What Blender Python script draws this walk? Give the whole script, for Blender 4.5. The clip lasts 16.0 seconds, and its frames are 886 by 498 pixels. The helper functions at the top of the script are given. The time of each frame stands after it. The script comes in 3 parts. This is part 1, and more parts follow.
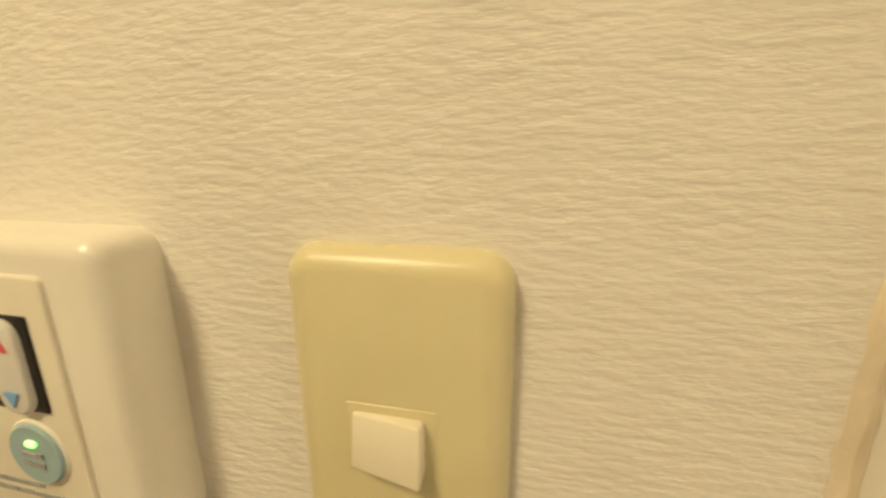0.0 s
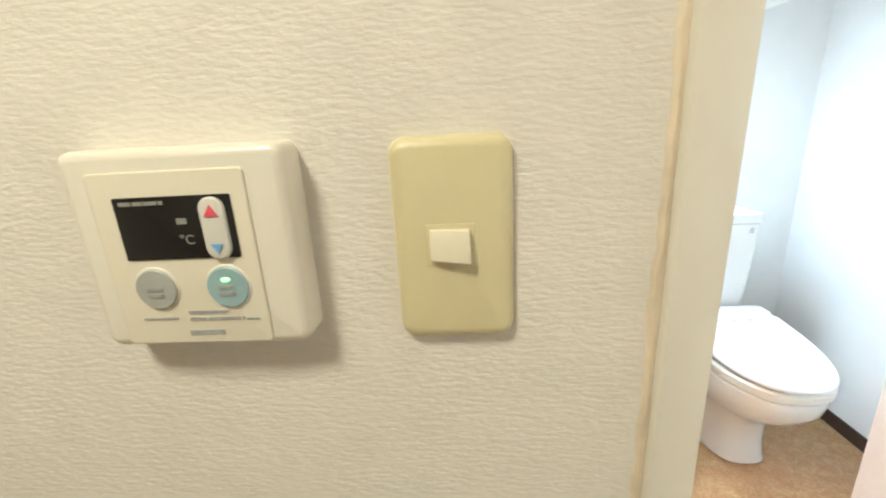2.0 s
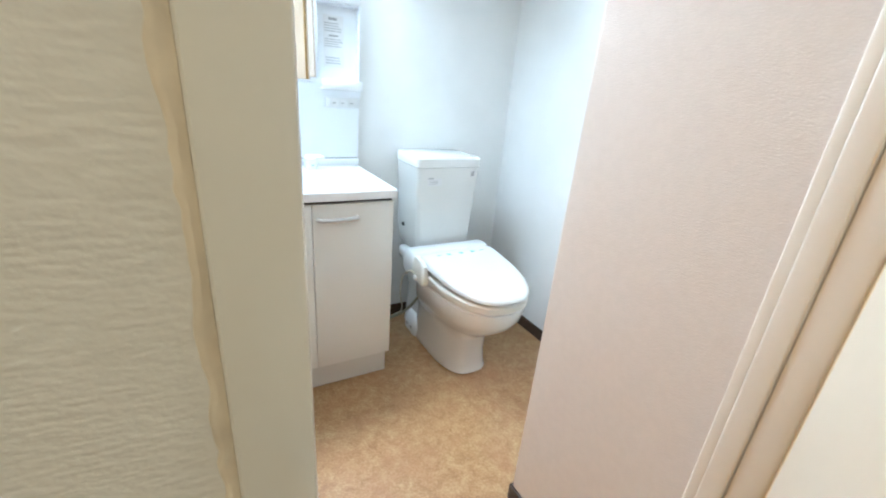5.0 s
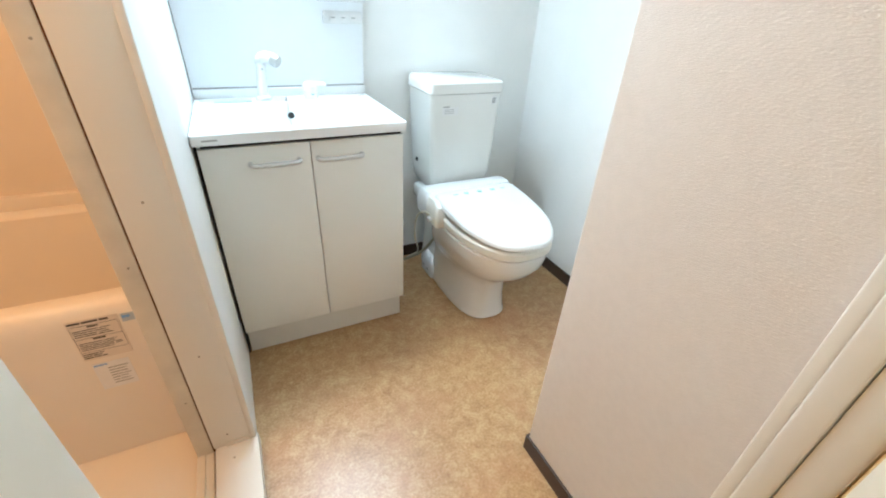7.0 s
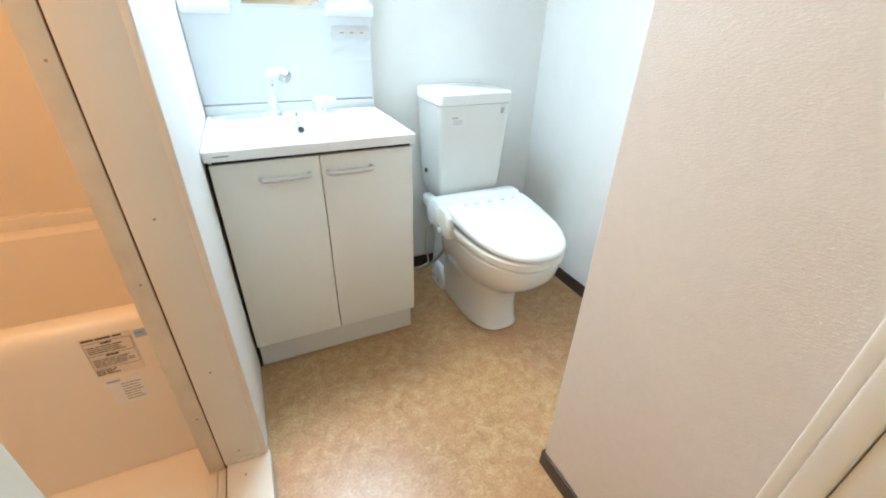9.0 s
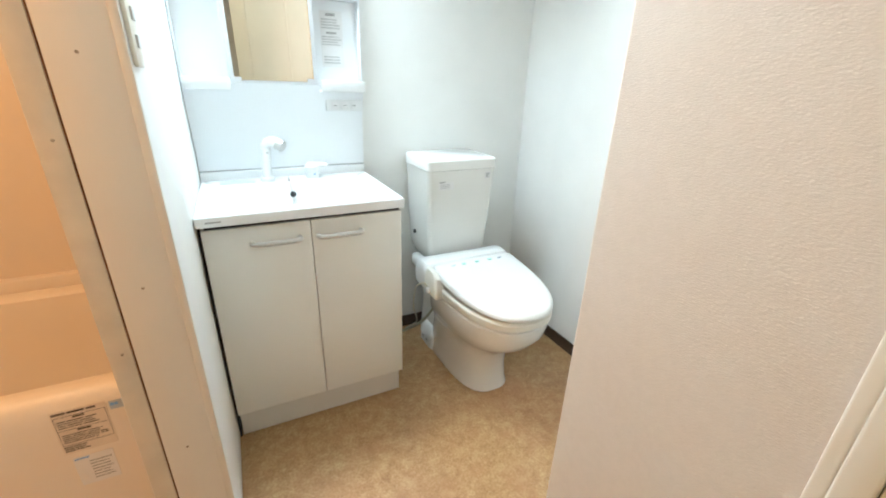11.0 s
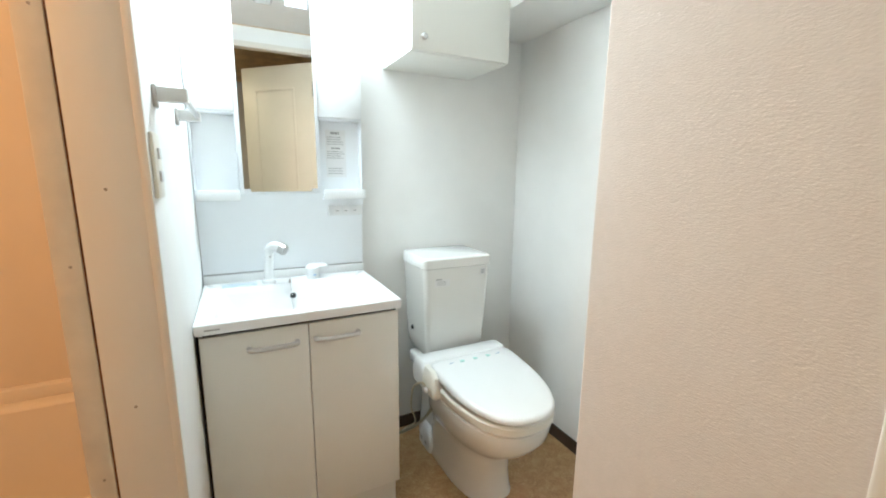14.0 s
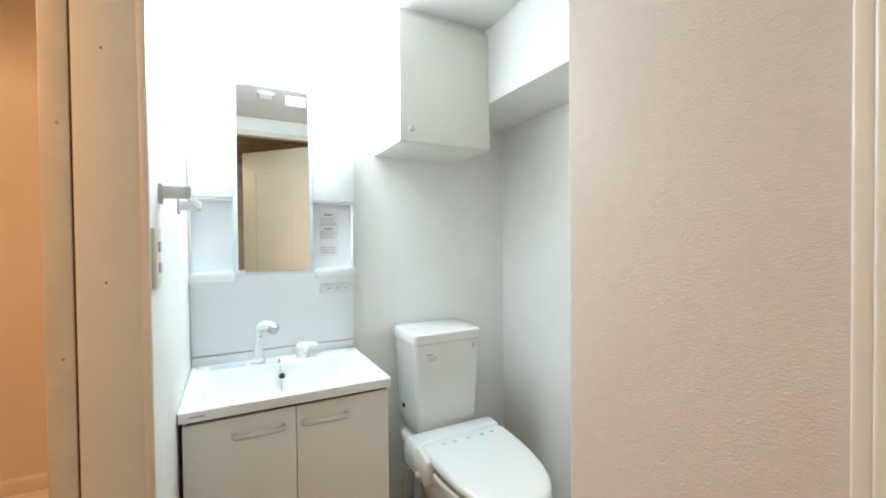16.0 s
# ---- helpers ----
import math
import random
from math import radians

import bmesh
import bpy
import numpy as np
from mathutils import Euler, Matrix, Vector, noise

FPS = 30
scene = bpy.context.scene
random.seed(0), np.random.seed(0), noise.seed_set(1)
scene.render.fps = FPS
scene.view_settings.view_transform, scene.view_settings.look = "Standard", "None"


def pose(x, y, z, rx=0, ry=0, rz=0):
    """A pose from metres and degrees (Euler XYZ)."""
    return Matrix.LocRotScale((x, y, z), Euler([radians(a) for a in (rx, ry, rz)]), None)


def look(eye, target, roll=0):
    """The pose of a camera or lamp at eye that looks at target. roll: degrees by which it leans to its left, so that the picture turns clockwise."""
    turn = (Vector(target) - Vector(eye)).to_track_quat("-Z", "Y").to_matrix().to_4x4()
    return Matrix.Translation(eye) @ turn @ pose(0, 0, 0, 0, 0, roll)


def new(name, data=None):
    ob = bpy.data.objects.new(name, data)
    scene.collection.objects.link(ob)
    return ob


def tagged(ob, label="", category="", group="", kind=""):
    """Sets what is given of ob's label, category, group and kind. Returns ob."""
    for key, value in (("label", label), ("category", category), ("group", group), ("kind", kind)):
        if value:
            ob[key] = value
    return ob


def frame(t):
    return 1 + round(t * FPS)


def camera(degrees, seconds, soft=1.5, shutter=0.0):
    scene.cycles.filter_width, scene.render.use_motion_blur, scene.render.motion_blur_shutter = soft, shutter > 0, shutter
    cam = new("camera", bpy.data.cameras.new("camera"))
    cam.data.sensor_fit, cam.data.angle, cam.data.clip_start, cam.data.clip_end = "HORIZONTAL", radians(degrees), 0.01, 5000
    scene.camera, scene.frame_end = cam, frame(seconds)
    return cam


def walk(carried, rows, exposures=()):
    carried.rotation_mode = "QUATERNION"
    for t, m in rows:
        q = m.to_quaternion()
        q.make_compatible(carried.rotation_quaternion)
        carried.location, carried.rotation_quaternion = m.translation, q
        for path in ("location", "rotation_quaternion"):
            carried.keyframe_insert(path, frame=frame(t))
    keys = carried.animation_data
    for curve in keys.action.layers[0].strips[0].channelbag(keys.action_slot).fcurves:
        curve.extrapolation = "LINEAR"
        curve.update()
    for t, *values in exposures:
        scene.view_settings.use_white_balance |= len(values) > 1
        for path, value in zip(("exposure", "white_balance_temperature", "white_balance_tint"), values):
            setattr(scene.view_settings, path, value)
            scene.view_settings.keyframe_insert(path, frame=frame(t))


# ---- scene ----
cam = camera(94.9, 16.0, soft=1.9, shutter=0.4)
PATH = [
    (0, (-0.036, 0.226, 1.302), (-0.484, 2.111, 0.806), -0.5),
    (0.5, (-0.074, 0.201, 1.287), (-0.401, 2.135, 0.896), 2.6),
    (1, (-0.069, 0.154, 1.284), (-0.263, 2.09, 0.819), -0.0),
    (1.5, (-0.076, 0.104, 1.278), (-0.252, 2.016, 0.717), -1.9),
    (2, (-0.068, 0.103, 1.277), (-0.186, 2.017, 0.711), -3.2),
    (2.5, (-0.044, 0.107, 1.272), (0.141, 2.009, 0.682), 0.8),
    (3, (-0.029, 0.129, 1.264), (0.364, 1.991, 0.65), 3.4),
    (3.5, (-0.019, 0.167, 1.256), (0.575, 1.984, 0.668), 2.5),
    (4, (0.035, 0.197, 1.227), (0.645, 2.003, 0.635), 3.3),
    (4.5, (0.053, 0.203, 1.191), (0.765, 1.944, 0.528), 5.1),
    (5, (0.053, 0.188, 1.163), (0.986, 1.799, 0.438), 4.7),
    (5.1, (0.060, 0.194, 1.156), (1.028, 1.783, 0.421), 4.7),
    (5.2, (0.069, 0.199, 1.159), (1.069, 1.757, 0.404), 4.5),
    (7.5, (0.145, 0.307, 1.142), (0.89, 1.835, 0.089), 2.6),
    (8, (0.141, 0.308, 1.143), (0.889, 1.84, 0.097), 2.3),
    (8.5, (0.147, 0.308, 1.142), (0.881, 1.858, 0.112), 1.6),
    (11, (0.145, 0.302, 1.172), (0.984, 1.952, 0.417), 1.8),
    (11.5, (0.151, 0.297, 1.188), (0.993, 1.974, 0.496), 1.5),
    (12, (0.155, 0.294, 1.2), (1.009, 1.988, 0.568), 1.6),
    (12.5, (0.143, 0.299, 1.21), (1.025, 2.002, 0.643), 1.6),
    (13, (0.149, 0.292, 1.214), (1.042, 2.011, 0.715), 1.4),
    (13.5, (0.149, 0.291, 1.22), (1.033, 2.032, 0.787), 0.9),
    (14, (0.147, 0.283, 1.232), (1.033, 2.039, 0.869), 0.6),
    (14.5, (0.145, 0.278, 1.239), (1.033, 2.047, 0.954), 0.4),
    (15, (0.148, 0.267, 1.249), (1.055, 2.038, 1.045), 0.3),
    (15.5, (0.143, 0.254, 1.259), (1.05, 2.034, 1.155), -0.0),
    (16, (0.147, 0.237, 1.267), (1.073, 2.01, 1.234), -0.6),
]
EXPOSURES = [(0, 0.30, 6500, 9), (0.5, 0.30, 6150, 9), (1, 0.46, 5350, 8), (1.5, 0.60, 5000, 9), (2.5, 0.55, 5000, 8), (4, 0.14, 4950, 8),
             (5.2, 0.04, 4900, 8), (7.5, 0.06, 5100, 5), (8.7, 0.04, 5100, 5), (11, -0.05, 5400, 6), (13.5, -0.27, 5550, 7), (16, -0.54, 5600, 8)]
walk(cam, [(t, look(eye, target, roll)) for t, eye, target, roll in PATH], EXPOSURES)

# ---- light ----
world = bpy.data.worlds.new("world")
scene.world = world
world.use_nodes = True
world.node_tree.nodes["Background"].inputs[0].default_value = (0.9, 0.95, 1.0, 1)
world.node_tree.nodes["Background"].inputs[1].default_value = 0.05


def lamp(name, m, power, colour, size, size_y=None):
    data = bpy.data.lights.new(name, "AREA")
    data.energy, data.color, data.size = power, colour, size
    if size_y:
        data.shape, data.size_y = "RECTANGLE", size_y
    ob = new(name, data)
    ob.matrix_world = m
    return ob


VANITY_W, HALL_W, BATH_W = 10.0, 11.0, 15.0
lamp("vanity_lamp_light", look((0.313, 1.775, 1.935), (0.36, 1.00, 0.9)), VANITY_W, (0.92, 0.985, 0.96), 0.56, 0.09)
lamp("hall_lamp_light", look((-0.50, -0.30, 2.11), (-0.50, -0.29, 0.0)), HALL_W, (1.0, 0.81, 0.48), 0.26)
lamp("bath_lamp_light", look((-0.75, 1.0, 2.06), (-0.74, 1.0, 0.0)), BATH_W, (1.0, 0.50, 0.19), 0.2)

# ---- materials ----


def material(name, colour, rough=0.5, metal=0.0, vary=0.0, vary_scale=6.0, bump=0.0, bump_scale=300.0, stretch=(1, 1, 1),
             second=None, coat=0.0, wear=0.0):
    """A principled material with tone variation at two scales and a fine relief."""
    mat = bpy.data.materials.new(name)
    mat.use_nodes = True
    nodes, links = mat.node_tree.nodes, mat.node_tree.links
    shader = nodes["Principled BSDF"]
    shader.inputs["Base Color"].default_value = (*colour, 1)
    shader.inputs["Roughness"].default_value = rough
    shader.inputs["Metallic"].default_value = metal
    shader.inputs["Coat Weight"].default_value = coat
    where = nodes.new("ShaderNodeTexCoord")
    if vary or second:
        broad = nodes.new("ShaderNodeTexNoise")
        broad.inputs["Scale"].default_value = vary_scale
        broad.inputs["Detail"].default_value = 6
        links.new(where.outputs["Object"], broad.inputs["Vector"])
        ramp = nodes.new("ShaderNodeValToRGB")
        low = second or tuple(c * (1 - vary) for c in colour)
        ramp.color_ramp.elements[0].position, ramp.color_ramp.elements[1].position = 0.36, 0.64
        ramp.color_ramp.elements[0].color, ramp.color_ramp.elements[1].color = (*low, 1), (*colour, 1)
        links.new(broad.outputs["Fac"], ramp.inputs[0])
        links.new(ramp.outputs[0], shader.inputs["Base Color"])
    if wear:
        spots = nodes.new("ShaderNodeTexNoise")
        spots.inputs["Scale"].default_value, spots.inputs["Detail"].default_value = 25, 4
        links.new(where.outputs["Object"], spots.inputs["Vector"])
        gloss = nodes.new("ShaderNodeMapRange")
        gloss.inputs["To Min"].default_value, gloss.inputs["To Max"].default_value = rough - wear, rough + wear
        links.new(spots.outputs["Fac"], gloss.inputs["Value"])
        links.new(gloss.outputs[0], shader.inputs["Roughness"])
    if bump:
        mapping = nodes.new("ShaderNodeMapping")
        mapping.inputs["Scale"].default_value = stretch
        links.new(where.outputs["Object"], mapping.inputs["Vector"])
        fine = nodes.new("ShaderNodeTexNoise")
        fine.inputs["Scale"].default_value, fine.inputs["Detail"].default_value = bump_scale, 3
        links.new(mapping.outputs[0], fine.inputs["Vector"])
        relief = nodes.new("ShaderNodeBump")
        relief.inputs["Strength"].default_value, relief.inputs["Distance"].default_value = bump, 0.002
        links.new(fine.outputs["Fac"], relief.inputs["Height"])
        links.new(relief.outputs[0], shader.inputs["Normal"])
    return mat


def glowing(name, colour, strength):
    mat = bpy.data.materials.new(name)
    mat.use_nodes = True
    shader = mat.node_tree.nodes["Principled BSDF"]
    shader.inputs["Base Color"].default_value = (0.9, 0.9, 0.9, 1)
    shader.inputs["Emission Color"].default_value = (*colour, 1)
    shader.inputs["Emission Strength"].default_value = strength
    return mat


def floor_material():
    """Sheet vinyl with a mottled tan stone print."""
    mat = material("floor_vinyl", (0.42, 0.26, 0.12), 0.33, bump=0.10, bump_scale=120, wear=0.08)
    nodes, links = mat.node_tree.nodes, mat.node_tree.links
    shader = nodes["Principled BSDF"]
    where = nodes.new("ShaderNodeTexCoord")
    broad = nodes.new("ShaderNodeTexNoise")
    broad.inputs["Scale"].default_value, broad.inputs["Detail"].default_value, broad.inputs["Roughness"].default_value = 24, 8, 0.75
    broad.inputs["Distortion"].default_value = 0.6
    fine = nodes.new("ShaderNodeTexNoise")
    fine.inputs["Scale"].default_value, fine.inputs["Detail"].default_value = 130, 5
    add = nodes.new("ShaderNodeMath")
    add.operation = "MULTIPLY_ADD"
    add.inputs[1].default_value = 0.6
    ramp = nodes.new("ShaderNodeValToRGB")
    stops = ramp.color_ramp.elements
    stops[0].position, stops[0].color = 0.60, (0.33, 0.185, 0.075, 1)
    stops[1].position, stops[1].color = 1.0, (0.56, 0.39, 0.20, 1)
    mid = stops.new(0.79)
    mid.color = (0.44, 0.27, 0.115, 1)
    for tex in (broad, fine):
        links.new(where.outputs["Object"], tex.inputs["Vector"])
    links.new(fine.outputs["Fac"], add.inputs[0])
    links.new(broad.outputs["Fac"], add.inputs[2])
    links.new(add.outputs[0], ramp.inputs[0])
    # reddish clouds and pale flecks of the stone print
    cloud = nodes.new("ShaderNodeTexNoise")
    cloud.inputs["Scale"].default_value, cloud.inputs["Detail"].default_value = 7, 4
    fleck = nodes.new("ShaderNodeTexNoise")
    fleck.inputs["Scale"].default_value, fleck.inputs["Detail"].default_value, fleck.inputs["Distortion"].default_value = 60, 3, 1.5
    colour = ramp.outputs[0]
    for tex, low, high, tone, most in ((cloud, 0.48, 0.70, (0.43, 0.225, 0.10, 1), 0.5), (fleck, 0.60, 0.68, (0.58, 0.42, 0.23, 1), 0.35)):
        links.new(where.outputs["Object"], tex.inputs["Vector"])
        amount = nodes.new("ShaderNodeMapRange")
        amount.inputs["From Min"].default_value, amount.inputs["From Max"].default_value = low, high
        amount.inputs["To Max"].default_value = most
        links.new(tex.outputs["Fac"], amount.inputs["Value"])
        mix = nodes.new("ShaderNodeMixRGB")
        mix.inputs[2].default_value = tone
        links.new(amount.outputs[0], mix.inputs[0])
        links.new(colour, mix.inputs[1])
        colour = mix.outputs[0]
    links.new(colour, shader.inputs["Base Color"])
    return mat


M_PAPER = material("white_wallpaper", (0.86, 0.855, 0.82), 0.75, vary=0.03, bump=0.25, bump_scale=160)
M_HALLPAPER = material("cream_woven_wallpaper", (0.78, 0.74, 0.66), 0.7, vary=0.04, vary_scale=30, bump=0.34, bump_scale=380, stretch=(0.32, 1, 1.0))
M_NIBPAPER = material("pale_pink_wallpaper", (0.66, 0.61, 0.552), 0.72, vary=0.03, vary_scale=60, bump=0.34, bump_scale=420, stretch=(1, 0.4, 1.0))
M_CEIL = material("ceiling_paper", (0.85, 0.85, 0.82), 0.8, vary=0.03, bump=0.2, bump_scale=150)
M_FLOOR = floor_material()
M_BASE = material("brown_vinyl_skirting", (0.055, 0.033, 0.022), 0.45, vary=0.25, vary_scale=20)
M_FRAME = material("cream_door_frame", (0.74, 0.70, 0.61), 0.38, vary=0.04, vary_scale=4, bump=0.06, bump_scale=90, stretch=(1, 1, 0.1))
M_CAULK = material("aged_yellow_sealant", (0.80, 0.69, 0.52), 0.6, vary=0.2, vary_scale=25, bump=0.3, bump_scale=140)
M_YELLOWEDGE = material("yellow_edge_strip", (0.72, 0.50, 0.20), 0.55, vary=0.25, vary_scale=20)
M_DOOR = material("ivory_moulded_door", (0.76, 0.69, 0.54), 0.42, vary=0.05, vary_scale=4, bump=0.1, bump_scale=60, stretch=(1, 1, 0.1))
M_OAK = material("light_wood_hall_ceiling", (0.80, 0.58, 0.30), 0.5, vary=0.35, vary_scale=8, bump=0.1, bump_scale=50, stretch=(0.1, 1, 1))
M_HALLFLOOR = material("brown_wood_flooring", (0.28, 0.16, 0.07), 0.35, vary=0.4, vary_scale=5, bump=0.1, bump_scale=60, stretch=(0.1, 1, 1))
M_BATHWALL = material("cream_bath_panel", (0.80, 0.72, 0.60), 0.35, vary=0.03, vary_scale=3, bump=0.03, bump_scale=40)
M_TUB = material("cream_acrylic_tub", (0.82, 0.76, 0.66), 0.40, vary=0.02, vary_scale=3)
M_RUST = material("rusty_joint", (0.17, 0.07, 0.025), 0.9, vary=0.6, vary_scale=60)
M_BATHFRAME = material("beige_bath_door_frame", (0.70, 0.62, 0.48), 0.45, vary=0.12, vary_scale=12, bump=0.06)
M_SCREW = material("dull_screw", (0.45, 0.39, 0.30), 0.4, metal=0.8, vary=0.4, vary_scale=200)
M_PORCELAIN = material("white_porcelain", (0.84, 0.84, 0.80), 0.10, vary=0.015, vary_scale=3, coat=0.3)
M_SEAT = material("white_plastic_seat", (0.83, 0.83, 0.80), 0.26, vary=0.015, vary_scale=4)
M_SEATBASE = material("ivory_plastic_seat", (0.80, 0.78, 0.69), 0.28, vary=0.02, vary_scale=4)
M_COUNTER = material("white_basin_resin", (0.86, 0.87, 0.86), 0.16, vary=0.01, vary_scale=3)
M_PANEL = material("white_back_panel", (0.84, 0.86, 0.87), 0.30, vary=0.015, vary_scale=2)
M_CABINET = material("cream_laminate_door", (0.84, 0.83, 0.765), 0.36, vary=0.02, vary_scale=3, bump=0.03, bump_scale=120)
M_KICK = material("cream_laminate_plinth", (0.80, 0.785, 0.72), 0.42, vary=0.03, vary_scale=5)
# near black: painted shade for the cabinet's gaps, also the small holes
M_DARK = material("gap_shade_and_hole_black", (0.03, 0.03, 0.028), 0.8, vary=0.2, vary_scale=30)
M_GREYPL = material("pale_grey_plastic", (0.62, 0.61, 0.58), 0.30, vary=0.03, vary_scale=20)
M_WHITEPL = material("white_plastic", (0.82, 0.83, 0.82), 0.25, vary=0.01, vary_scale=20)
M_CHROME = material("chrome", (0.75, 0.75, 0.75), 0.12, metal=1.0, vary=0.05, vary_scale=30)
M_STEEL = material("brushed_steel", (0.5, 0.49, 0.47), 0.32, metal=1.0, vary=0.1, vary_scale=60)
M_MIRROR = material("mirror_silver", (0.90, 0.91, 0.90), 0.015, metal=1.0)
M_REMOTE = material("ivory_control_plastic", (0.76, 0.71, 0.57), 0.34, vary=0.02, vary_scale=30)
M_REMOTESIDE = material("ivory_control_shell", (0.78, 0.74, 0.63), 0.30, vary=0.02, vary_scale=30)
M_SWITCH = material("aged_beige_plate", (0.68, 0.61, 0.36), 0.36, vary=0.05, vary_scale=18, bump=0.04, bump_scale=400)
M_ROCKER = material("cream_rocker", (0.78, 0.72, 0.55), 0.30, vary=0.03, vary_scale=60)
M_LCD = material("black_display", (0.008, 0.008, 0.008), 0.12, vary=0.3, vary_scale=40)
M_LCDMARK = material("display_marks", (0.30, 0.30, 0.26), 0.4, vary=0.1)
M_BTN = material("grey_button", (0.42, 0.43, 0.40), 0.35, vary=0.08, vary_scale=60)
M_BTNBLUE = material("blue_grey_button", (0.33, 0.47, 0.50), 0.35, vary=0.08, vary_scale=60)
M_PILL = material("pale_grey_button", (0.68, 0.66, 0.60), 0.35, vary=0.03, vary_scale=60)
M_RED = material("red_mark", (0.75, 0.10, 0.14), 0.5, vary=0.05)
M_BLUE = material("blue_mark", (0.20, 0.42, 0.75), 0.5, vary=0.05)
M_LED = glowing("green_led", (0.2, 1.0, 0.12), 1.6)
M_INK = material("dark_print", (0.09, 0.085, 0.08), 0.6, vary=0.2, vary_scale=200)
M_GREYINK = material("grey_print", (0.40, 0.40, 0.39), 0.6, vary=0.2, vary_scale=200)
M_FAINTINK = material("faint_grey_print", (0.56, 0.56, 0.55), 0.6, vary=0.2, vary_scale=200)
M_GREEN = material("green_print", (0.42, 0.72, 0.62), 0.5, vary=0.2, vary_scale=300)
M_LABEL = material("white_label", (0.80, 0.80, 0.79), 0.45, vary=0.03, vary_scale=50)
M_LABELBLUE = material("pale_blue_label", (0.44, 0.52, 0.60), 0.4, vary=0.05, vary_scale=50)
M_LABELCLEAR = material("clear_film_label", (0.78, 0.70, 0.59), 0.25, vary=0.03, vary_scale=50)
M_HOSE = material("grey_green_hose", (0.33, 0.32, 0.22), 0.4, vary=0.15, vary_scale=100)
M_CORD = material("ivory_cord", (0.62, 0.58, 0.45), 0.45, vary=0.08, vary_scale=80)
M_DIFFUSER = glowing("milky_lamp_cover", (0.92, 0.985, 0.96), 33.0)
M_WARMLAMP = glowing("warm_lamp_cover", (1.0, 0.78, 0.48), 8.0)
M_BATHLAMP = glowing("bath_lamp_cover", (1.0, 0.55, 0.22), 8.0)

# ---- mesh helpers ----


def link_mesh(name, bm, mat, smooth=False):
    mesh = bpy.data.meshes.new(name)
    bm.normal_update()
    bm.to_mesh(mesh)
    bm.free()
    mesh.materials.append(mat)
    if smooth:
        for face in mesh.polygons:
            face.use_smooth = True
        mesh.set_sharp_from_angle(angle=radians(38))
    return new(name, mesh)


def part(name, bm, mat, parent, label="", smooth=True):
    ob = link_mesh(name, bm, mat, smooth)
    ob.parent = parent
    if label:
        ob["label"] = label
    return ob


def thing(name, label, category, at=(0, 0, 0), group="", kind=""):
    """An Empty at the base of a thing; parts are given in world metres and keep their place."""
    return tagged(new(name), label, category, group, kind)


def box(x0, x1, y0, y1, z0, z1, bevel=0.0, segments=2, bm=None):
    bm = bm or bmesh.new()
    made = bmesh.ops.create_cube(bm, size=1)["verts"]
    bmesh.ops.scale(bm, vec=(x1 - x0, y1 - y0, z1 - z0), verts=made)
    bmesh.ops.translate(bm, vec=((x0 + x1) / 2, (y0 + y1) / 2, (z0 + z1) / 2), verts=made)
    if bevel:
        edges = list({e for v in made for e in v.link_edges})
        bmesh.ops.bevel(bm, geom=edges, offset=bevel, segments=segments, affect="EDGES", profile=0.5)
    return bm


def structure(name, bm, mat, label, category, smooth=False):
    return tagged(link_mesh(name, bm, mat, smooth), label, category, kind="structure")


def loft(rings, cap0=True, cap1=True, bm=None):
    """Joins rings of equal length into a skin."""
    bm = bm or bmesh.new()
    loops = [[bm.verts.new(p) for p in ring] for ring in rings]
    n = len(loops[0])
    for a, b in zip(loops, loops[1:]):
        for i in range(n):
            bm.faces.new((a[i], a[(i + 1) % n], b[(i + 1) % n], b[i]))
    if cap0:
        bm.faces.new(list(reversed(loops[0])))
    if cap1:
        bm.faces.new(loops[-1])
    bmesh.ops.recalc_face_normals(bm, faces=bm.faces[:])
    return bm


def round_rect(x0, x1, y0, y1, z, r, n=6):
    """A rounded rectangle in a level plane."""
    pts = []
    for cx, cy, a0 in ((x1 - r, y1 - r, 0), (x0 + r, y1 - r, 90), (x0 + r, y0 + r, 180), (x1 - r, y0 + r, 270)):
        for i in range(n + 1):
            a = radians(a0 + 90 * i / n)
            pts.append((cx + r * math.cos(a), cy + r * math.sin(a), z))
    return pts


def upright(ring, y):
    """A level ring stood up as a ring in the plane of a wall that faces -y: its y becomes height."""
    return [(p[0], y, p[1]) for p in ring]


def plate(x0, x1, z0, z1, y_back, y_front, r, soft=0.003):
    """A rounded plate on a wall that faces -y, with a softened front rim."""
    rings = [upright(round_rect(x0, x1, z0, z1, 0, r), y_back), upright(round_rect(x0, x1, z0, z1, 0, r), y_front + soft)]
    for k in (1, 2, 3):
        a = radians(30 * k)
        d = soft * (1 - math.cos(a))
        rings.append(upright(round_rect(x0 + d, x1 - d, z0 + d, z1 - d, 0, max(r - d, 0.0005)), y_front + soft * (1 - math.sin(a))))
    return loft(rings)


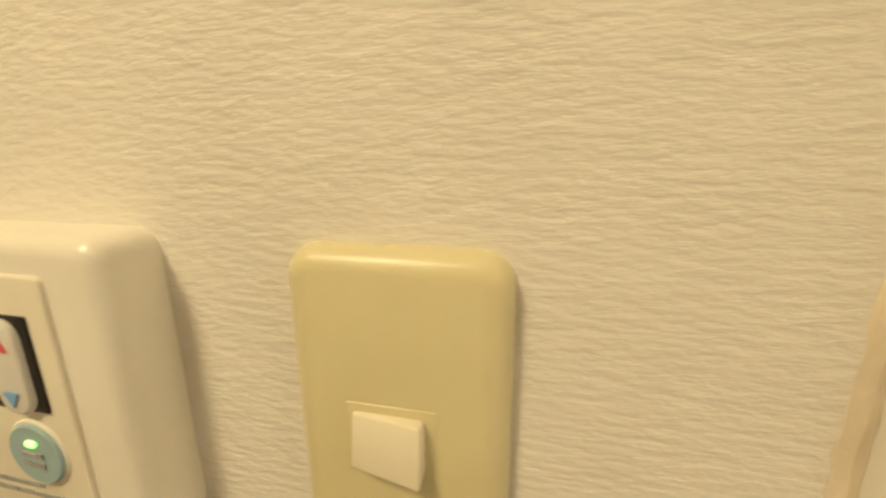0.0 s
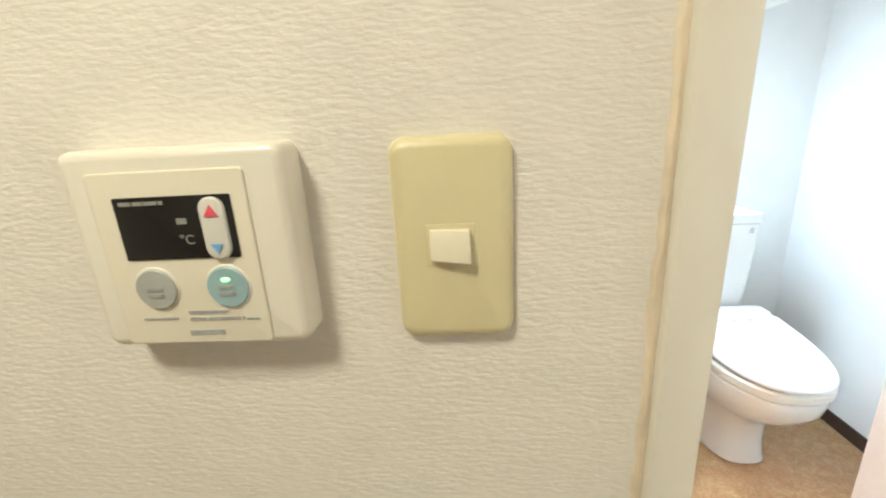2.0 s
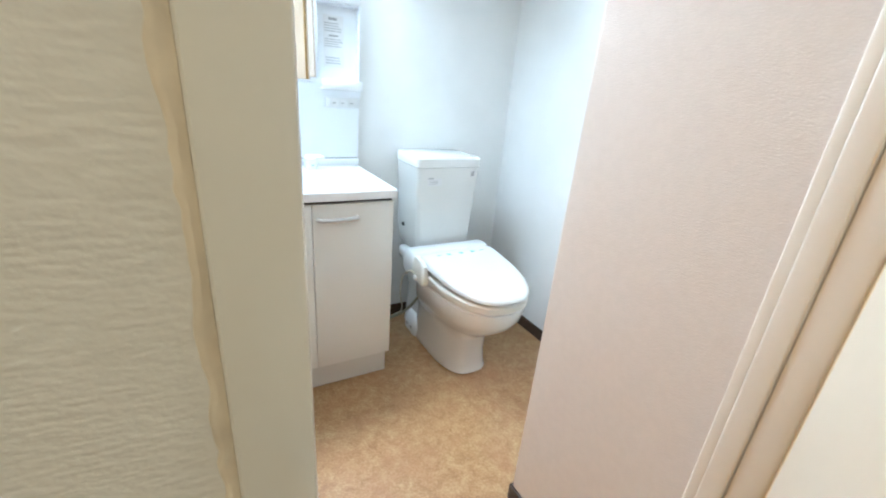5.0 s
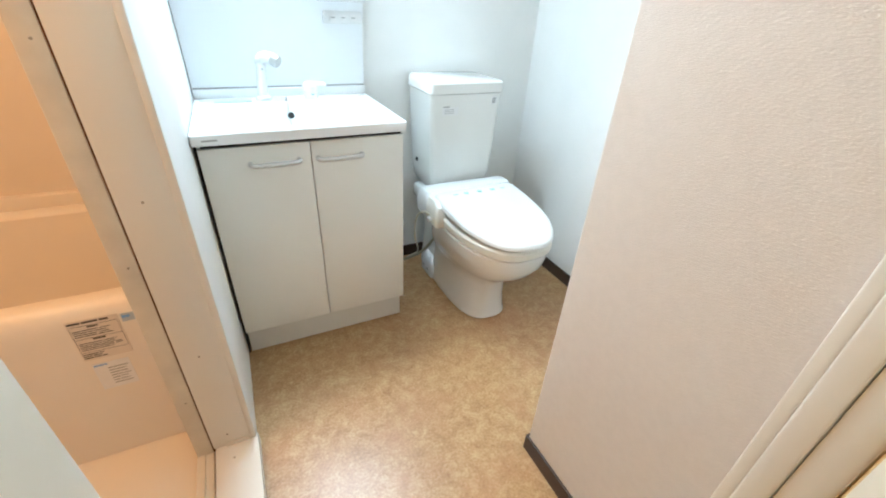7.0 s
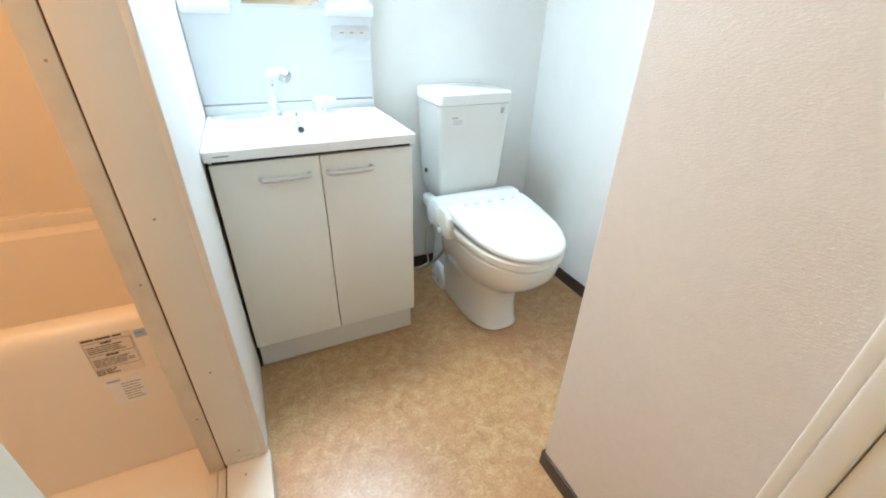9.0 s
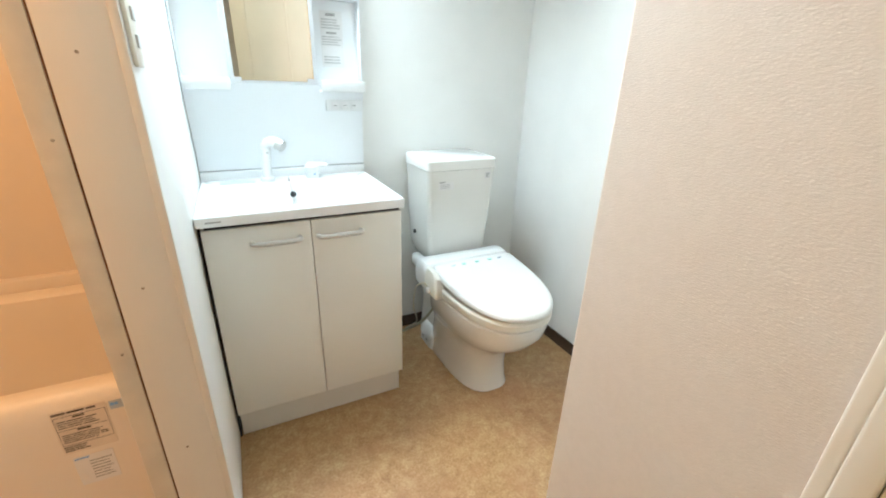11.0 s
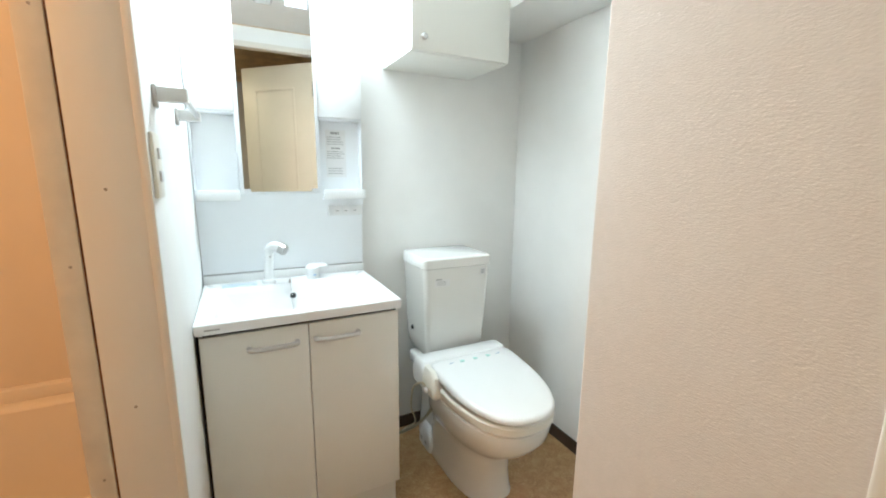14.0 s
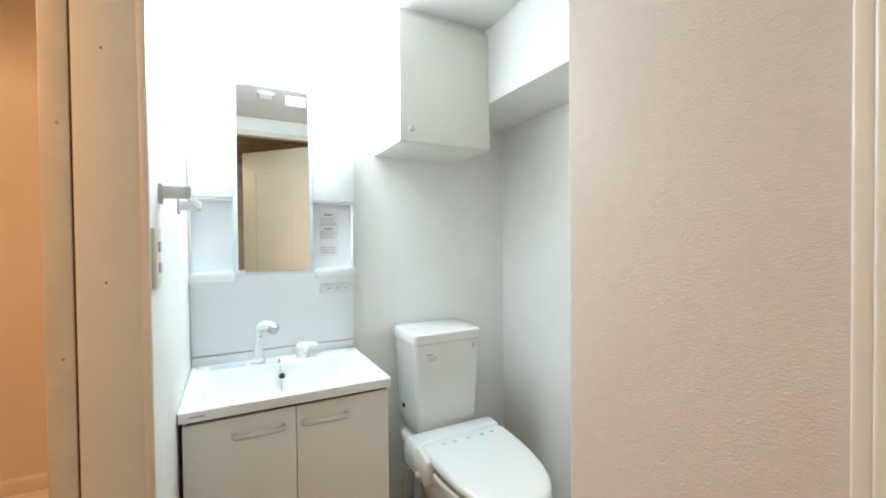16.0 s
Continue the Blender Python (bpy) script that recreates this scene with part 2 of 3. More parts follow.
def tube(points, radius, n=10, bm=None):
    """A round tube along a smooth line through the points."""
    pts = [Vector(p) for p in points]
    fine = []
    for i in range(len(pts) - 1):
        p0, p1, p2, p3 = pts[max(i - 1, 0)], pts[i], pts[i + 1], pts[min(i + 2, len(pts) - 1)]
        for k in range(6):
            u = k / 6
            fine.append(0.5 * ((2 * p1) + (p2 - p0) * u + (2 * p0 - 5 * p1 + 4 * p2 - p3) * u * u + (3 * p1 - p0 - 3 * p2 + p3) * u ** 3))
    fine.append(pts[-1])
    rings = []
    for i, p in enumerate(fine):
        d = (fine[min(i + 1, len(fine) - 1)] - fine[max(i - 1, 0)]).normalized()
        side = d.cross(Vector((0.13, 0.27, 1)) if abs(d.z) < 0.9 else Vector((1, 0, 0))).normalized()
        up = side.cross(d)
        r = radius(i / (len(fine) - 1)) if callable(radius) else radius
        rings.append([p + r * (math.cos(2 * math.pi * k / n) * side + math.sin(2 * math.pi * k / n) * up) for k in range(n)])
    return loft(rings, bm=bm)


def disc(centre, axis, radius, depth, n=20, soft=0.0):
    """A short cylinder from centre along axis, with an eased far rim."""
    c, d = Vector(centre), Vector(axis).normalized()
    side = d.cross(Vector((0, 0, 1)) if abs(d.z) < 0.9 else Vector((1, 0, 0))).normalized()
    up = side.cross(d)
    rings = []
    for r, h in ((radius, 0), (radius, depth - soft), (radius - soft, depth)):
        rings.append([c + h * d + r * (math.cos(2 * math.pi * k / n) * side + math.sin(2 * math.pi * k / n) * up) for k in range(n)])
    return loft(rings)


def bars(x0, x1, z0, z1, y, lines, seed, mat_gap=0.35, bm=None):
    """Rows of short raised bars that stand for print too small to read, on a wall that faces -y."""
    rng = random.Random(seed)
    bm = bm or bmesh.new()
    step = (z1 - z0) / lines
    for i in range(lines):
        x, end = x0, x1 - rng.random() * 0.3 * (x1 - x0)
        while x < end:
            w = min((0.12 + 0.3 * rng.random()) * (x1 - x0), end - x)
            box(x, x + w * 0.9, y - 0.0004, y, z1 - (i + 1) * step + mat_gap * step, z1 - i * step, bm=bm)
            x += w
    return bm


# ---- the large structure ----
CEIL, BACK, RIGHT, LEFT = 2.17, 2.0, 1.425, 0.012
NIB_X, NIB_Y = 0.742, 0.836      # the short wall beside the door
HALL_Y, DOOR_L = 0.335, 0.078

structure("floor", box(-0.10, 1.55, 0.34, 2.12, -0.06, 0.0), M_FLOOR, "mottled tan sheet vinyl washroom floor", "floor")
structure("hall_floor", box(-1.6, 1.7, -1.5, 0.34, -0.06, -0.001), M_HALLFLOOR, "brown wood floor of the hall", "floor")
structure("wall_back", box(-0.10, 1.55, BACK, 2.12, 0.0, CEIL), M_PAPER, "white wallpapered wall behind basin and toilet", "wall")
structure("wall_right", box(RIGHT, 1.55, 0.775, BACK, 0.0, CEIL), M_PAPER, "white wallpapered wall beside the toilet", "wall")
structure("wall_left", box(-0.09, LEFT, 1.172, BACK, 0.0, CEIL, 0.004), M_PAPER, "white wallpapered wall beside the basin unit", "wall")
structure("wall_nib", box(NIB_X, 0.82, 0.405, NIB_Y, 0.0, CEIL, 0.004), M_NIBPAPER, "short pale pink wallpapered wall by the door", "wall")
structure("wall_alcove", box(0.82, 1.55, 0.66, 0.775, 0.0, CEIL), M_PAPER, "white wallpapered wall of the toilet alcove", "wall")
structure("wall_hall_left", box(-1.6, 0.045, HALL_Y, 0.425, 0.0, CEIL), M_HALLPAPER, "cream woven-texture wallpaper wall with switch and control", "wall")
structure("wall_hall_right", box(0.801, 1.7, HALL_Y, 0.404, 0.0, CEIL), M_HALLPAPER, "cream wallpaper wall beside the door", "wall")
structure("wall_over_door", box(0.045, 0.7415, HALL_Y, 0.404, 2.075, CEIL), M_PAPER, "white wallpaper strip over the door", "wall")
structure("wall_hall_back", box(-1.6, 1.7, -1.6, -1.5, 0.0, CEIL), M_HALLPAPER, "cream wallpaper wall across the hall", "wall")
structure("wall_hall_end_left", box(-1.7, -1.6, -1.6, 0.425, 0.0, CEIL), M_HALLPAPER, "cream wallpaper end wall of the hall", "wall")
structure("wall_hall_end_right", box(1.7, 1.8, -1.6, 0.44, 0.0, CEIL), M_HALLPAPER, "cream wallpaper end wall of the hall", "wall")
structure("ceiling", box(-0.09, 1.55, 0.425, 2.12, CEIL, CEIL + 0.1), M_CEIL, "white papered washroom ceiling", "ceiling")
structure("hall_ceiling", box(-1.7, 1.8, -1.6, 0.425, CEIL, CEIL + 0.1), M_OAK, "light wood ceiling of the hall", "ceiling")
structure("soffit", box(1.126, RIGHT, 0.775, BACK, 1.85, CEIL, 0.003), M_PAPER, "white papered boxed-in beam above the toilet", "beam")

# bathroom shell
structure("bath_floor", box(-1.75, -0.10, 0.425, 2.1, -0.06, -0.004), M_BATHWALL, "cream moulded bathroom floor", "floor")
structure("wall_bath_back", box(-1.75, -0.10, 1.985, 2.1, 0.0, CEIL), M_BATHWALL, "cream panel wall behind the bathtub", "wall")
structure("wall_bath_side", box(-1.75, -1.62, 0.425, 1.985, 0.0, CEIL), M_BATHWALL, "cream panel wall at the end of the bathroom", "wall")
structure("wall_bath_front", box(-1.62, -0.10, 0.425, 0.475, 0.0, CEIL), M_BATHWALL, "cream panel wall at the front of the bathroom", "wall")
structure("wall_bath_inner", box(-0.145, -0.098, 1.26, 1.985, 0.0, CEIL), M_BATHWALL, "cream panel wall between bathroom and basin", "wall")
structure("bath_ceiling", box(-1.75, -0.09, 0.425, 2.1, CEIL - 0.02, CEIL + 0.1), M_BATHWALL, "cream bathroom ceiling", "ceiling")
structure("wall_over_bath_door", box(-0.145, LEFT, 0.425, 1.172, 2.04, CEIL - 0.02), M_PAPER, "white wall strip over the bathroom doorway", "wall")
structure("trim_ledge", box(-1.62, -0.145, 1.950, 1.985, 0.500, 0.545, 0.006), M_TUB, "cream moulded ledge behind the bathtub", "trim", True)

# skirting
structure("baseboard_back", box(0.62, RIGHT - 0.008, BACK - 0.008, BACK, 0.0, 0.06, 0.002), M_BASE, "dark brown vinyl skirting", "baseboard")
structure("baseboard_right", box(RIGHT - 0.008, RIGHT, 0.775, BACK, 0.0, 0.06, 0.002), M_BASE, "dark brown vinyl skirting", "baseboard")
structure("baseboard_nib", box(NIB_X - 0.007, NIB_X, 0.417, NIB_Y + 0.007, 0.0, 0.058, 0.002), M_BASE, "dark brown vinyl skirting", "baseboard")
structure("baseboard_nib_end", box(NIB_X, 0.82, NIB_Y, NIB_Y + 0.007, 0.0, 0.058, 0.002), M_BASE, "dark brown vinyl skirting", "baseboard")

# washroom door frame
fr = thing("door_frame", "cream painted frame of the open washroom door", "door frame", kind="structure")
part("jamb", box(0.047, DOOR_L, HALL_Y - 0.010, 0.410, 0.0, 2.075, 0.004), M_FRAME, fr)
part("jamb", box(0.728, 0.764, 0.3985, 0.419, 0.0, 2.075, 0.004, 3), M_FRAME, fr)
part("stop", box(0.715, 0.764, 0.364, 0.398, 0.0, 2.075, 0.004, 3), M_FRAME, fr)
part("rebate_strip", box(0.7235, 0.764, 0.312, 0.3185, 0.0, 2.07, 0.001), M_YELLOWEDGE, fr, "thin yellow strip in the rebate")
part("casing", box(0.720, 0.80, 0.319, 0.3632, 0.0, 2.10, 0.004), M_FRAME, fr)
part("head", box(DOOR_L, 0.7155, 0.345, 0.42, 2.04, 2.0745, 0.003), M_FRAME, fr)


def sealant_bead(x0, x1, y, z0, z1, seed, step=0.006):
    """An uneven hand-run bead of sealant, half round, with a ragged edge on the wall side."""
    rng = random.Random(seed)
    rings, edge, z = [], x0, z0
    while z < z1:
        edge += 0.45 * (x0 - edge) + rng.uniform(-0.0011, 0.0011)
        lift = 0.0026 + rng.uniform(-0.0008, 0.0008)
        mid = (edge + x1) / 2
        rings.append([(edge, y, z), (edge + 0.0015, y - lift * 0.7, z), (mid, y - lift, z), (x1, y - lift * 0.8, z), (x1, y + 0.002, z), (edge, y + 0.002, z)])
        z += step
    return loft(rings)


structure("trim_sealant", sealant_bead(0.0408, 0.0467, HALL_Y, 0.0, 2.07, 4), M_CAULK, "yellowed uneven sealant line along the door frame", "trim", True)

# bathroom doorway
bf = thing("bath_door_frame", "beige frame of the bathroom doorway with rusty joint", "door frame", kind="structure")
part("jamb", box(-0.0945, 0.0, 1.165, 1.171, 0.045, 2.04, 0.002), M_FRAME, bf, "cream jamb board with old screw holes")
part("edge_trim", box(-0.001, LEFT + 0.002, 1.163, 1.173, 0.045, 2.04, 0.003), M_FRAME, bf)
part("joint", box(-0.098, -0.092, 1.1685, 1.20, 0.03, 2.04), M_RUST, bf, "rust-brown joint")
part("inner_frame", box(-0.138, -0.098, 1.166, 1.26, 0.03, 2.04, 0.003), M_BATHFRAME, bf, "beige plastic inner frame")
part("sill", box(-0.092, LEFT + 0.008, 0.426, 1.178, 0.0, 0.042, 0.004), M_FRAME, bf, "cream door sill")
part("inner_sill", box(-0.140, -0.096, 0.475, 1.175, 0.0, 0.032, 0.004), M_BATHFRAME, bf)
part("sill_rail", box(-0.121, -0.117, 0.476, 1.165, 0.0325, 0.0375, 0.001), M_BATHFRAME, bf)
part("jamb_foot", box(-0.062, -0.002, 1.1615, 1.1645, 0.0425, 0.056, 0.001), M_FRAME, bf)
part("screw", disc((-0.045, 1.12, 0.042), (0, 0, 1), 0.003, 0.001, 10), M_SCREW, bf)
for z in (0.09, 0.39, 0.795, 1.20, 1.62):
    part("screw", disc((-0.052, 1.1655, z), (0, -1, 0), 0.0028, 0.0012, 10), M_SCREW, bf)
for z in (0.25, 0.66, 1.07, 1.48):
    part("screw", disc((-0.114, 1.1665, z), (0, -1, 0), 0.0026, 0.0012, 10), M_SCREW, bf)

# ---- hall things ----


def switch_plate():
    sw = thing("light_switch", "aged beige wall plate with one cream rocker switch", "light switch")
    part("plate", plate(-0.110, -0.041, 1.153, 1.274, HALL_Y, HALL_Y - 0.0085, 0.010, 0.007), M_SWITCH, sw)
    part("recess", plate(-0.0915, -0.0625, 1.2005, 1.2255, HALL_Y - 0.006, HALL_Y - 0.0088, 0.001, 0.0004), M_SWITCH, sw)
    bm = box(-0.0890, -0.0660, HALL_Y - 0.013, HALL_Y - 0.007, 1.2050, 1.2225, 0.001)
    for v in bm.verts:      # the rocker stands out at its lower right
        if v.co.y < HALL_Y - 0.0105:
            v.co.y += 0.003 * (v.co.z - 1.2050) / 0.0175 - 0.003 * (v.co.x + 0.089) / 0.023
            v.co.z -= 0.002 * (v.co.x + 0.089) / 0.023 if v.co.z < 1.214 else 0.0
    part("rocker", bm, M_ROCKER, sw, "cream rocker")
    return sw


def water_heater_control():
    r = thing("water_heater_control", "ivory wall control with black display and two round buttons", "control panel")
    x0, x1, z0, z1 = -0.287, -0.161, 1.160, 1.276
    f = HALL_Y - 0.022
    part("shell", plate(x0, x1, z0, z1, HALL_Y, f, 0.008, 0.006), M_REMOTESIDE, r)
    part("face", plate(x0 + 0.016, x1 - 0.022, z0 + 0.003, z1 - 0.012, f + 0.002, f - 0.0015, 0.003, 0.001), M_REMOTE, r, "ivory front flap")
    dx0, dx1, dz0, dz1 = -0.2575, -0.192, 1.2155, 1.2505
    part("display", plate(dx0, dx1, dz0, dz1, f - 0.001, f - 0.0024, 0.001, 0.0004), M_LCD, r, "black display window")
    part("display_marks", bars(dx0 + 0.004, dx0 + 0.031, dz1 - 0.0055, dz1 - 0.0022, f - 0.0026, 1, 3), M_LCDMARK, r)
    part("display_mark", bars(dx0 + 0.034, dx0 + 0.040, dz0 + 0.018, dz0 + 0.023, f - 0.0026, 1, 8), M_LCDMARK, r)
    text = bpy.data.curves.new("unit", "FONT")
    text.body, text.size, text.extrude = "\u00b0C", 0.0075, 0.0001
    holder = new("unit_source", text)
    mesh = bpy.data.meshes.new_from_object(holder)
    bpy.data.objects.remove(holder)
    mesh.transform(pose(dx0 + 0.0335, f - 0.0027, dz0 + 0.0085, 90, 0, 0))
    mesh.materials.clear()
    mesh.materials.append(M_LCDMARK)
    unit = new("display_unit", mesh)
    unit.parent = r
    pill = part("temperature_button", plate(dx1 - 0.0175, dx1 - 0.0035, dz0 - 0.0005, dz1 - 0.001, f - 0.002, f - 0.0046, 0.0068, 0.0012), M_PILL, r, "pale oval button")

    def triangle(cx, z, h, up, mat):
        y = f - 0.0052
        ring = [(cx - h * 0.6, y, z), (cx + h * 0.6, y, z), (cx, y, z + (h if up else -h))]
        part("arrow", loft([[(p[0], p[1] + 0.0005, p[2]) for p in ring], ring]), mat, pill, smooth=False)

    triangle(dx1 - 0.0105, dz1 - 0.0115, 0.0065, True, M_RED)
    triangle(dx1 - 0.0105, dz0 + 0.0085, 0.0055, False, M_BLUE)
    for cx, mat, lit in ((-0.2450, M_BTN, False), (-0.2030, M_BTNBLUE, True)):
        part("button_ring", disc((cx, f - 0.001, 1.198), (0, -1, 0), 0.0134, 0.0012, 28, 0.0006), M_REMOTESIDE, r)
        b = part("button", disc((cx, f - 0.002, 1.198), (0, -1, 0), 0.0120, 0.0014, 28, 0.0006), mat, r, "round push button")
        part("button_print", bars(cx - 0.005, cx + 0.006, 1.1915, 1.1995, f - 0.0036, 2, 11, 0.5), M_GREYINK, b)
        if lit:
            part("indicator", plate(cx - 0.0024, cx + 0.0024, 1.2016, 1.2042, f - 0.003, f - 0.0042, 0.0014, 0.0005), M_LED, b, "lit green indicator")
    part("print", bars(-0.258, -0.236, 1.1772, 1.1800, f - 0.0016, 1, 21, 0.55), M_GREYINK, r)
    part("print", bars(-0.230, -0.196, 1.1755, 1.1838, f - 0.0016, 2, 22, 0.55), M_GREYINK, r)
    part("print", bars(-0.196, -0.185, 1.1762, 1.1785, f - 0.0016, 1, 23, 0.55), M_GREYINK, r)
    part("maker_mark", box(-0.232, -0.211, f - 0.0019, f - 0.0015, 1.1685, 1.1715), M_GREYINK, r)
    return r


switch_plate()
water_heater_control()


def room_door():
    """Ivory moulded door, hinged on the right jamb and swung part way into the hall. Built closed along -x from the hinge."""
    d = thing("washroom_door", "ivory moulded panel door standing partly open", "door")
    w, h, t = 0.66, 2.02, 0.034
    part("leaf", box(-w, 0, -t, 0, 0.012, h, 0.003), M_DOOR, d)
    part("edge", box(0.0, 0.003, -t + 0.002, -0.002, 0.014, h - 0.002), M_YELLOWEDGE, d, "yellow hinge-side edge")
    for z0, z1 in ((1.02, 1.86), (0.18, 0.90)):
        for y0, y1 in ((0.0, 0.004), (-t - 0.004, -t)):
            bm = bmesh.new()
            x0, x1, m = -w + 0.12, -0.17, 0.02
            for a in ((x0, x1, z0, z0 + m), (x0, x1, z1 - m, z1), (x0, x0 + m, z0 + m, z1 - m), (x1 - m, x1, z0 + m, z1 - m)):
                box(a[0], a[1], y0, y1, a[2], a[3], 0.0018, bm=bm)
            part("moulding", bm, M_DOOR, d)
    for z in (0.25, 1.78):
        part("hinge", box(-0.004, 0.014, -0.004, 0.010, z, z + 0.10, 0.003), M_STEEL, d, "dull steel hinge")
    for s in (1, -1):
        y = 0.0 if s > 0 else -t
        knob = part("handle", disc((-w + 0.055, y, 1.0), (0, s, 0), 0.024, 0.008, 24, 0.002), M_STEEL, d, "steel lever handle")
        part("lever", tube([(-w + 0.055, y, 1.0), (-w + 0.055, y + s * 0.04, 1.0), (-w + 0.10, y + s * 0.045, 1.0), (-w + 0.16, y + s * 0.045, 1.0)], 0.008), M_STEEL, knob)
    d.matrix_world = pose(0.703, 0.316, 0, 0, 0, 46)
    return d


room_door()

# ---- basin unit ----
VF = 1.505      # front of the counter


def basin_counter():
    """Resin counter with a moulded rectangular bowl."""
    c = thing("basin_counter", "glossy white moulded basin counter with rectangular bowl", "washbasin")
    x0, x1, y0, y1, zt = 0.014, 0.612, VF, 1.978, 0.822
    bx0, bx1, by0, by1 = 0.058, 0.568, VF + 0.045, 1.862
    outer = lambda z, d=0.0: round_rect(x0 + d, x1 - d, y0 + d, y1 - d, z, 0.006)
    inner = lambda z, d=0.0, r=0.03: round_rect(bx0 + d, bx1 - d, by0 + d, by1 - d * 0.6, z, r)
    rings = [outer(zt - 0.030), outer(zt - 0.003), outer(zt, 0.003), inner(zt, -0.004), inner(zt - 0.003), inner(zt - 0.02, 0.006),
             inner(zt - 0.075, 0.022, 0.045), inner(zt - 0.11, 0.05, 0.06), inner(zt - 0.125, 0.11, 0.07), inner(zt - 0.128, 0.15, 0.02)]
    part("counter", loft(rings, cap0=False), M_COUNTER, c)
    bm = box(x0, x1, 1.962, 1.979, zt - 0.001, 0.852, 0.003)
    part("panel_joint", box(x0 + 0.002, x1 - 0.002, 1.9755, 1.985, 0.8522, 0.8556), M_GREYINK, c)
    part("upstand", bm, M_COUNTER, c)
    part("drain", disc((0.313, 1.70, zt - 0.1275), (0, 0, 1), 0.021, 0.003, 24, 0.001), M_CHROME, c, "chrome drain")
    over = part("overflow", disc((0.307, 1.852, 0.777), (0, -1, 0.25), 0.0125, 0.012, 20, 0.002), M_CHROME, c, "chrome overflow ring")
    part("overflow_hole", disc((0.307, 1.8415, 0.7797), (0, -1, 0.25), 0.0105, 0.0032, 16), M_DARK, over)
    part("maker_mark", box(0.040, 0.078, y0 - 0.0006, y0 + 0.0004, 0.8035, 0.8075), M_GREYINK, c)
    part("soap_dish", box(0.075, 0.19, 1.885, 1.925, zt, zt + 0.0025, 0.001), M_LABELBLUE, c, "shallow grey-blue soap rest")
    chain = part("plug_chain", tube([(0.303, 1.876, 0.826), (0.303, 1.860, 0.815), (0.303, 1.835, 0.76), (0.306, 1.80, 0.715), (0.312, 1.72, 0.700)], 0.0012, 6), M_STEEL, c)
    part("chain_anchor", loft([round_rect(0.297, 0.309, 1.87, 1.882, zt, 0.003), round_rect(0.301, 0.305, 1.874, 1.878, zt + 0.014, 0.001)]), M_STEEL, chain)
    return c


basin_counter()


def basin_faucet():
    f = thing("faucet", "white single-lever faucet with grey shower head", "faucet")
    part("base", disc((0.232, 1.905, 0.822), (0, 0, 1), 0.025, 0.016, 24, 0.005), M_WHITEPL, f)
    part("column", tube([(0.232, 1.905, 0.83), (0.233, 1.904, 0.87), (0.236, 1.902, 0.905), (0.240, 1.899, 0.938)], lambda u: 0.0180 - 0.003 * u, 14), M_WHITEPL, f)
    head = part("spray_head", tube([(0.236, 1.902, 0.936), (0.244, 1.896, 0.956), (0.262, 1.884, 0.962), (0.280, 1.870, 0.955)], lambda u: 0.016 + 0.004 * u, 16), M_WHITEPL, f)
    part("spray_face", disc((0.276, 1.873, 0.957), (0.72, -0.55, -0.45), 0.0205, 0.024, 20, 0.004), M_STEEL, head, "grey spray face")
    part("joint", disc((0.240, 1.888, 0.925), (0, -1, 0), 0.004, 0.004, 12), M_STEEL, f)
    return f


basin_faucet()


def lever_mixer():
    f = thing("mixer_lever", "white mixer lever on a stubby base", "faucet handle")
    part("base", disc((0.392, 1.905, 0.822), (0, 0, 1), 0.024, 0.034, 24, 0.003), M_WHITEPL, f)
    part("cap", disc((0.392, 1.905, 0.855), (0, 0, 1), 0.027, 0.018, 24, 0.006), M_WHITEPL, f)
    bm = loft([round_rect(0.372, 0.448, 1.886, 1.924, 0.868, 0.016), round_rect(0.370, 0.450, 1.884, 1.926, 0.873, 0.017), round_rect(0.376, 0.444, 1.889, 1.921, 0.879, 0.014)])
    for v in bm.verts:
        v.co.z -= 0.10 * max(v.co.x - 0.41, 0)
    part("lever", bm, M_WHITEPL, f)
    part("mark", box(0.391, 0.400, 1.8803, 1.8812, 0.838, 0.842), M_BLUE, f)
    return f


lever_mixer()


def vanity_cabinet():
    c = thing("vanity_cabinet", "cream laminate basin cabinet with two doors", "cabinet")
    x0, x1, yf, zt = 0.022, 0.606, VF + 0.018, 0.790
    for a, b in ((x0, x0 + 0.016), (x1 - 0.016, x1)):
        part("side_panel", box(a, b, yf + 0.018, 1.975, 0.12, zt - 0.001, 0.001), M_CABINET, c)
    part("bottom_panel", box(x0 + 0.0165, x1 - 0.0165, yf + 0.018, 1.975, 0.12, 0.136), M_CABINET, c)
    part("back_panel", box(x0 + 0.0165, x1 - 0.0165, 1.969, 1.975, 0.1365, zt - 0.02), M_CABINET, c)
    part("plinth", box(x0 + 0.002, x1, yf + 0.048, 1.97, 0.0, 0.119, 0.001), M_KICK, c)
    # no real rail: a black strip painting the shade under the counter lip
    part("lip_shade_strip", box(x0 + 0.01, x1 - 0.006, yf + 0.008, yf + 0.0175, zt - 0.016, zt - 0.0015), M_DARK, c)
    mid = (x0 + x1) / 2
    for a, b, hx in ((x0 + 0.001, mid - 0.0012, 0.213), (mid + 0.0012, x1 - 0.001, 0.400)):
        door = part("door", box(a, b, yf, yf + 0.017, 0.128, zt - 0.012, 0.0015), M_CABINET, c)
        y = yf
        part("handle", tube([(hx - 0.066, y + 0.002, 0.727), (hx - 0.066, y - 0.014, 0.727), (hx - 0.052, y - 0.023, 0.727), (hx, y - 0.026, 0.727),
                             (hx + 0.052, y - 0.023, 0.727), (hx + 0.066, y - 0.014, 0.727), (hx + 0.066, y + 0.002, 0.727)], 0.0075, 10), M_GREYPL, door, "pale grey bow handle")
    return c


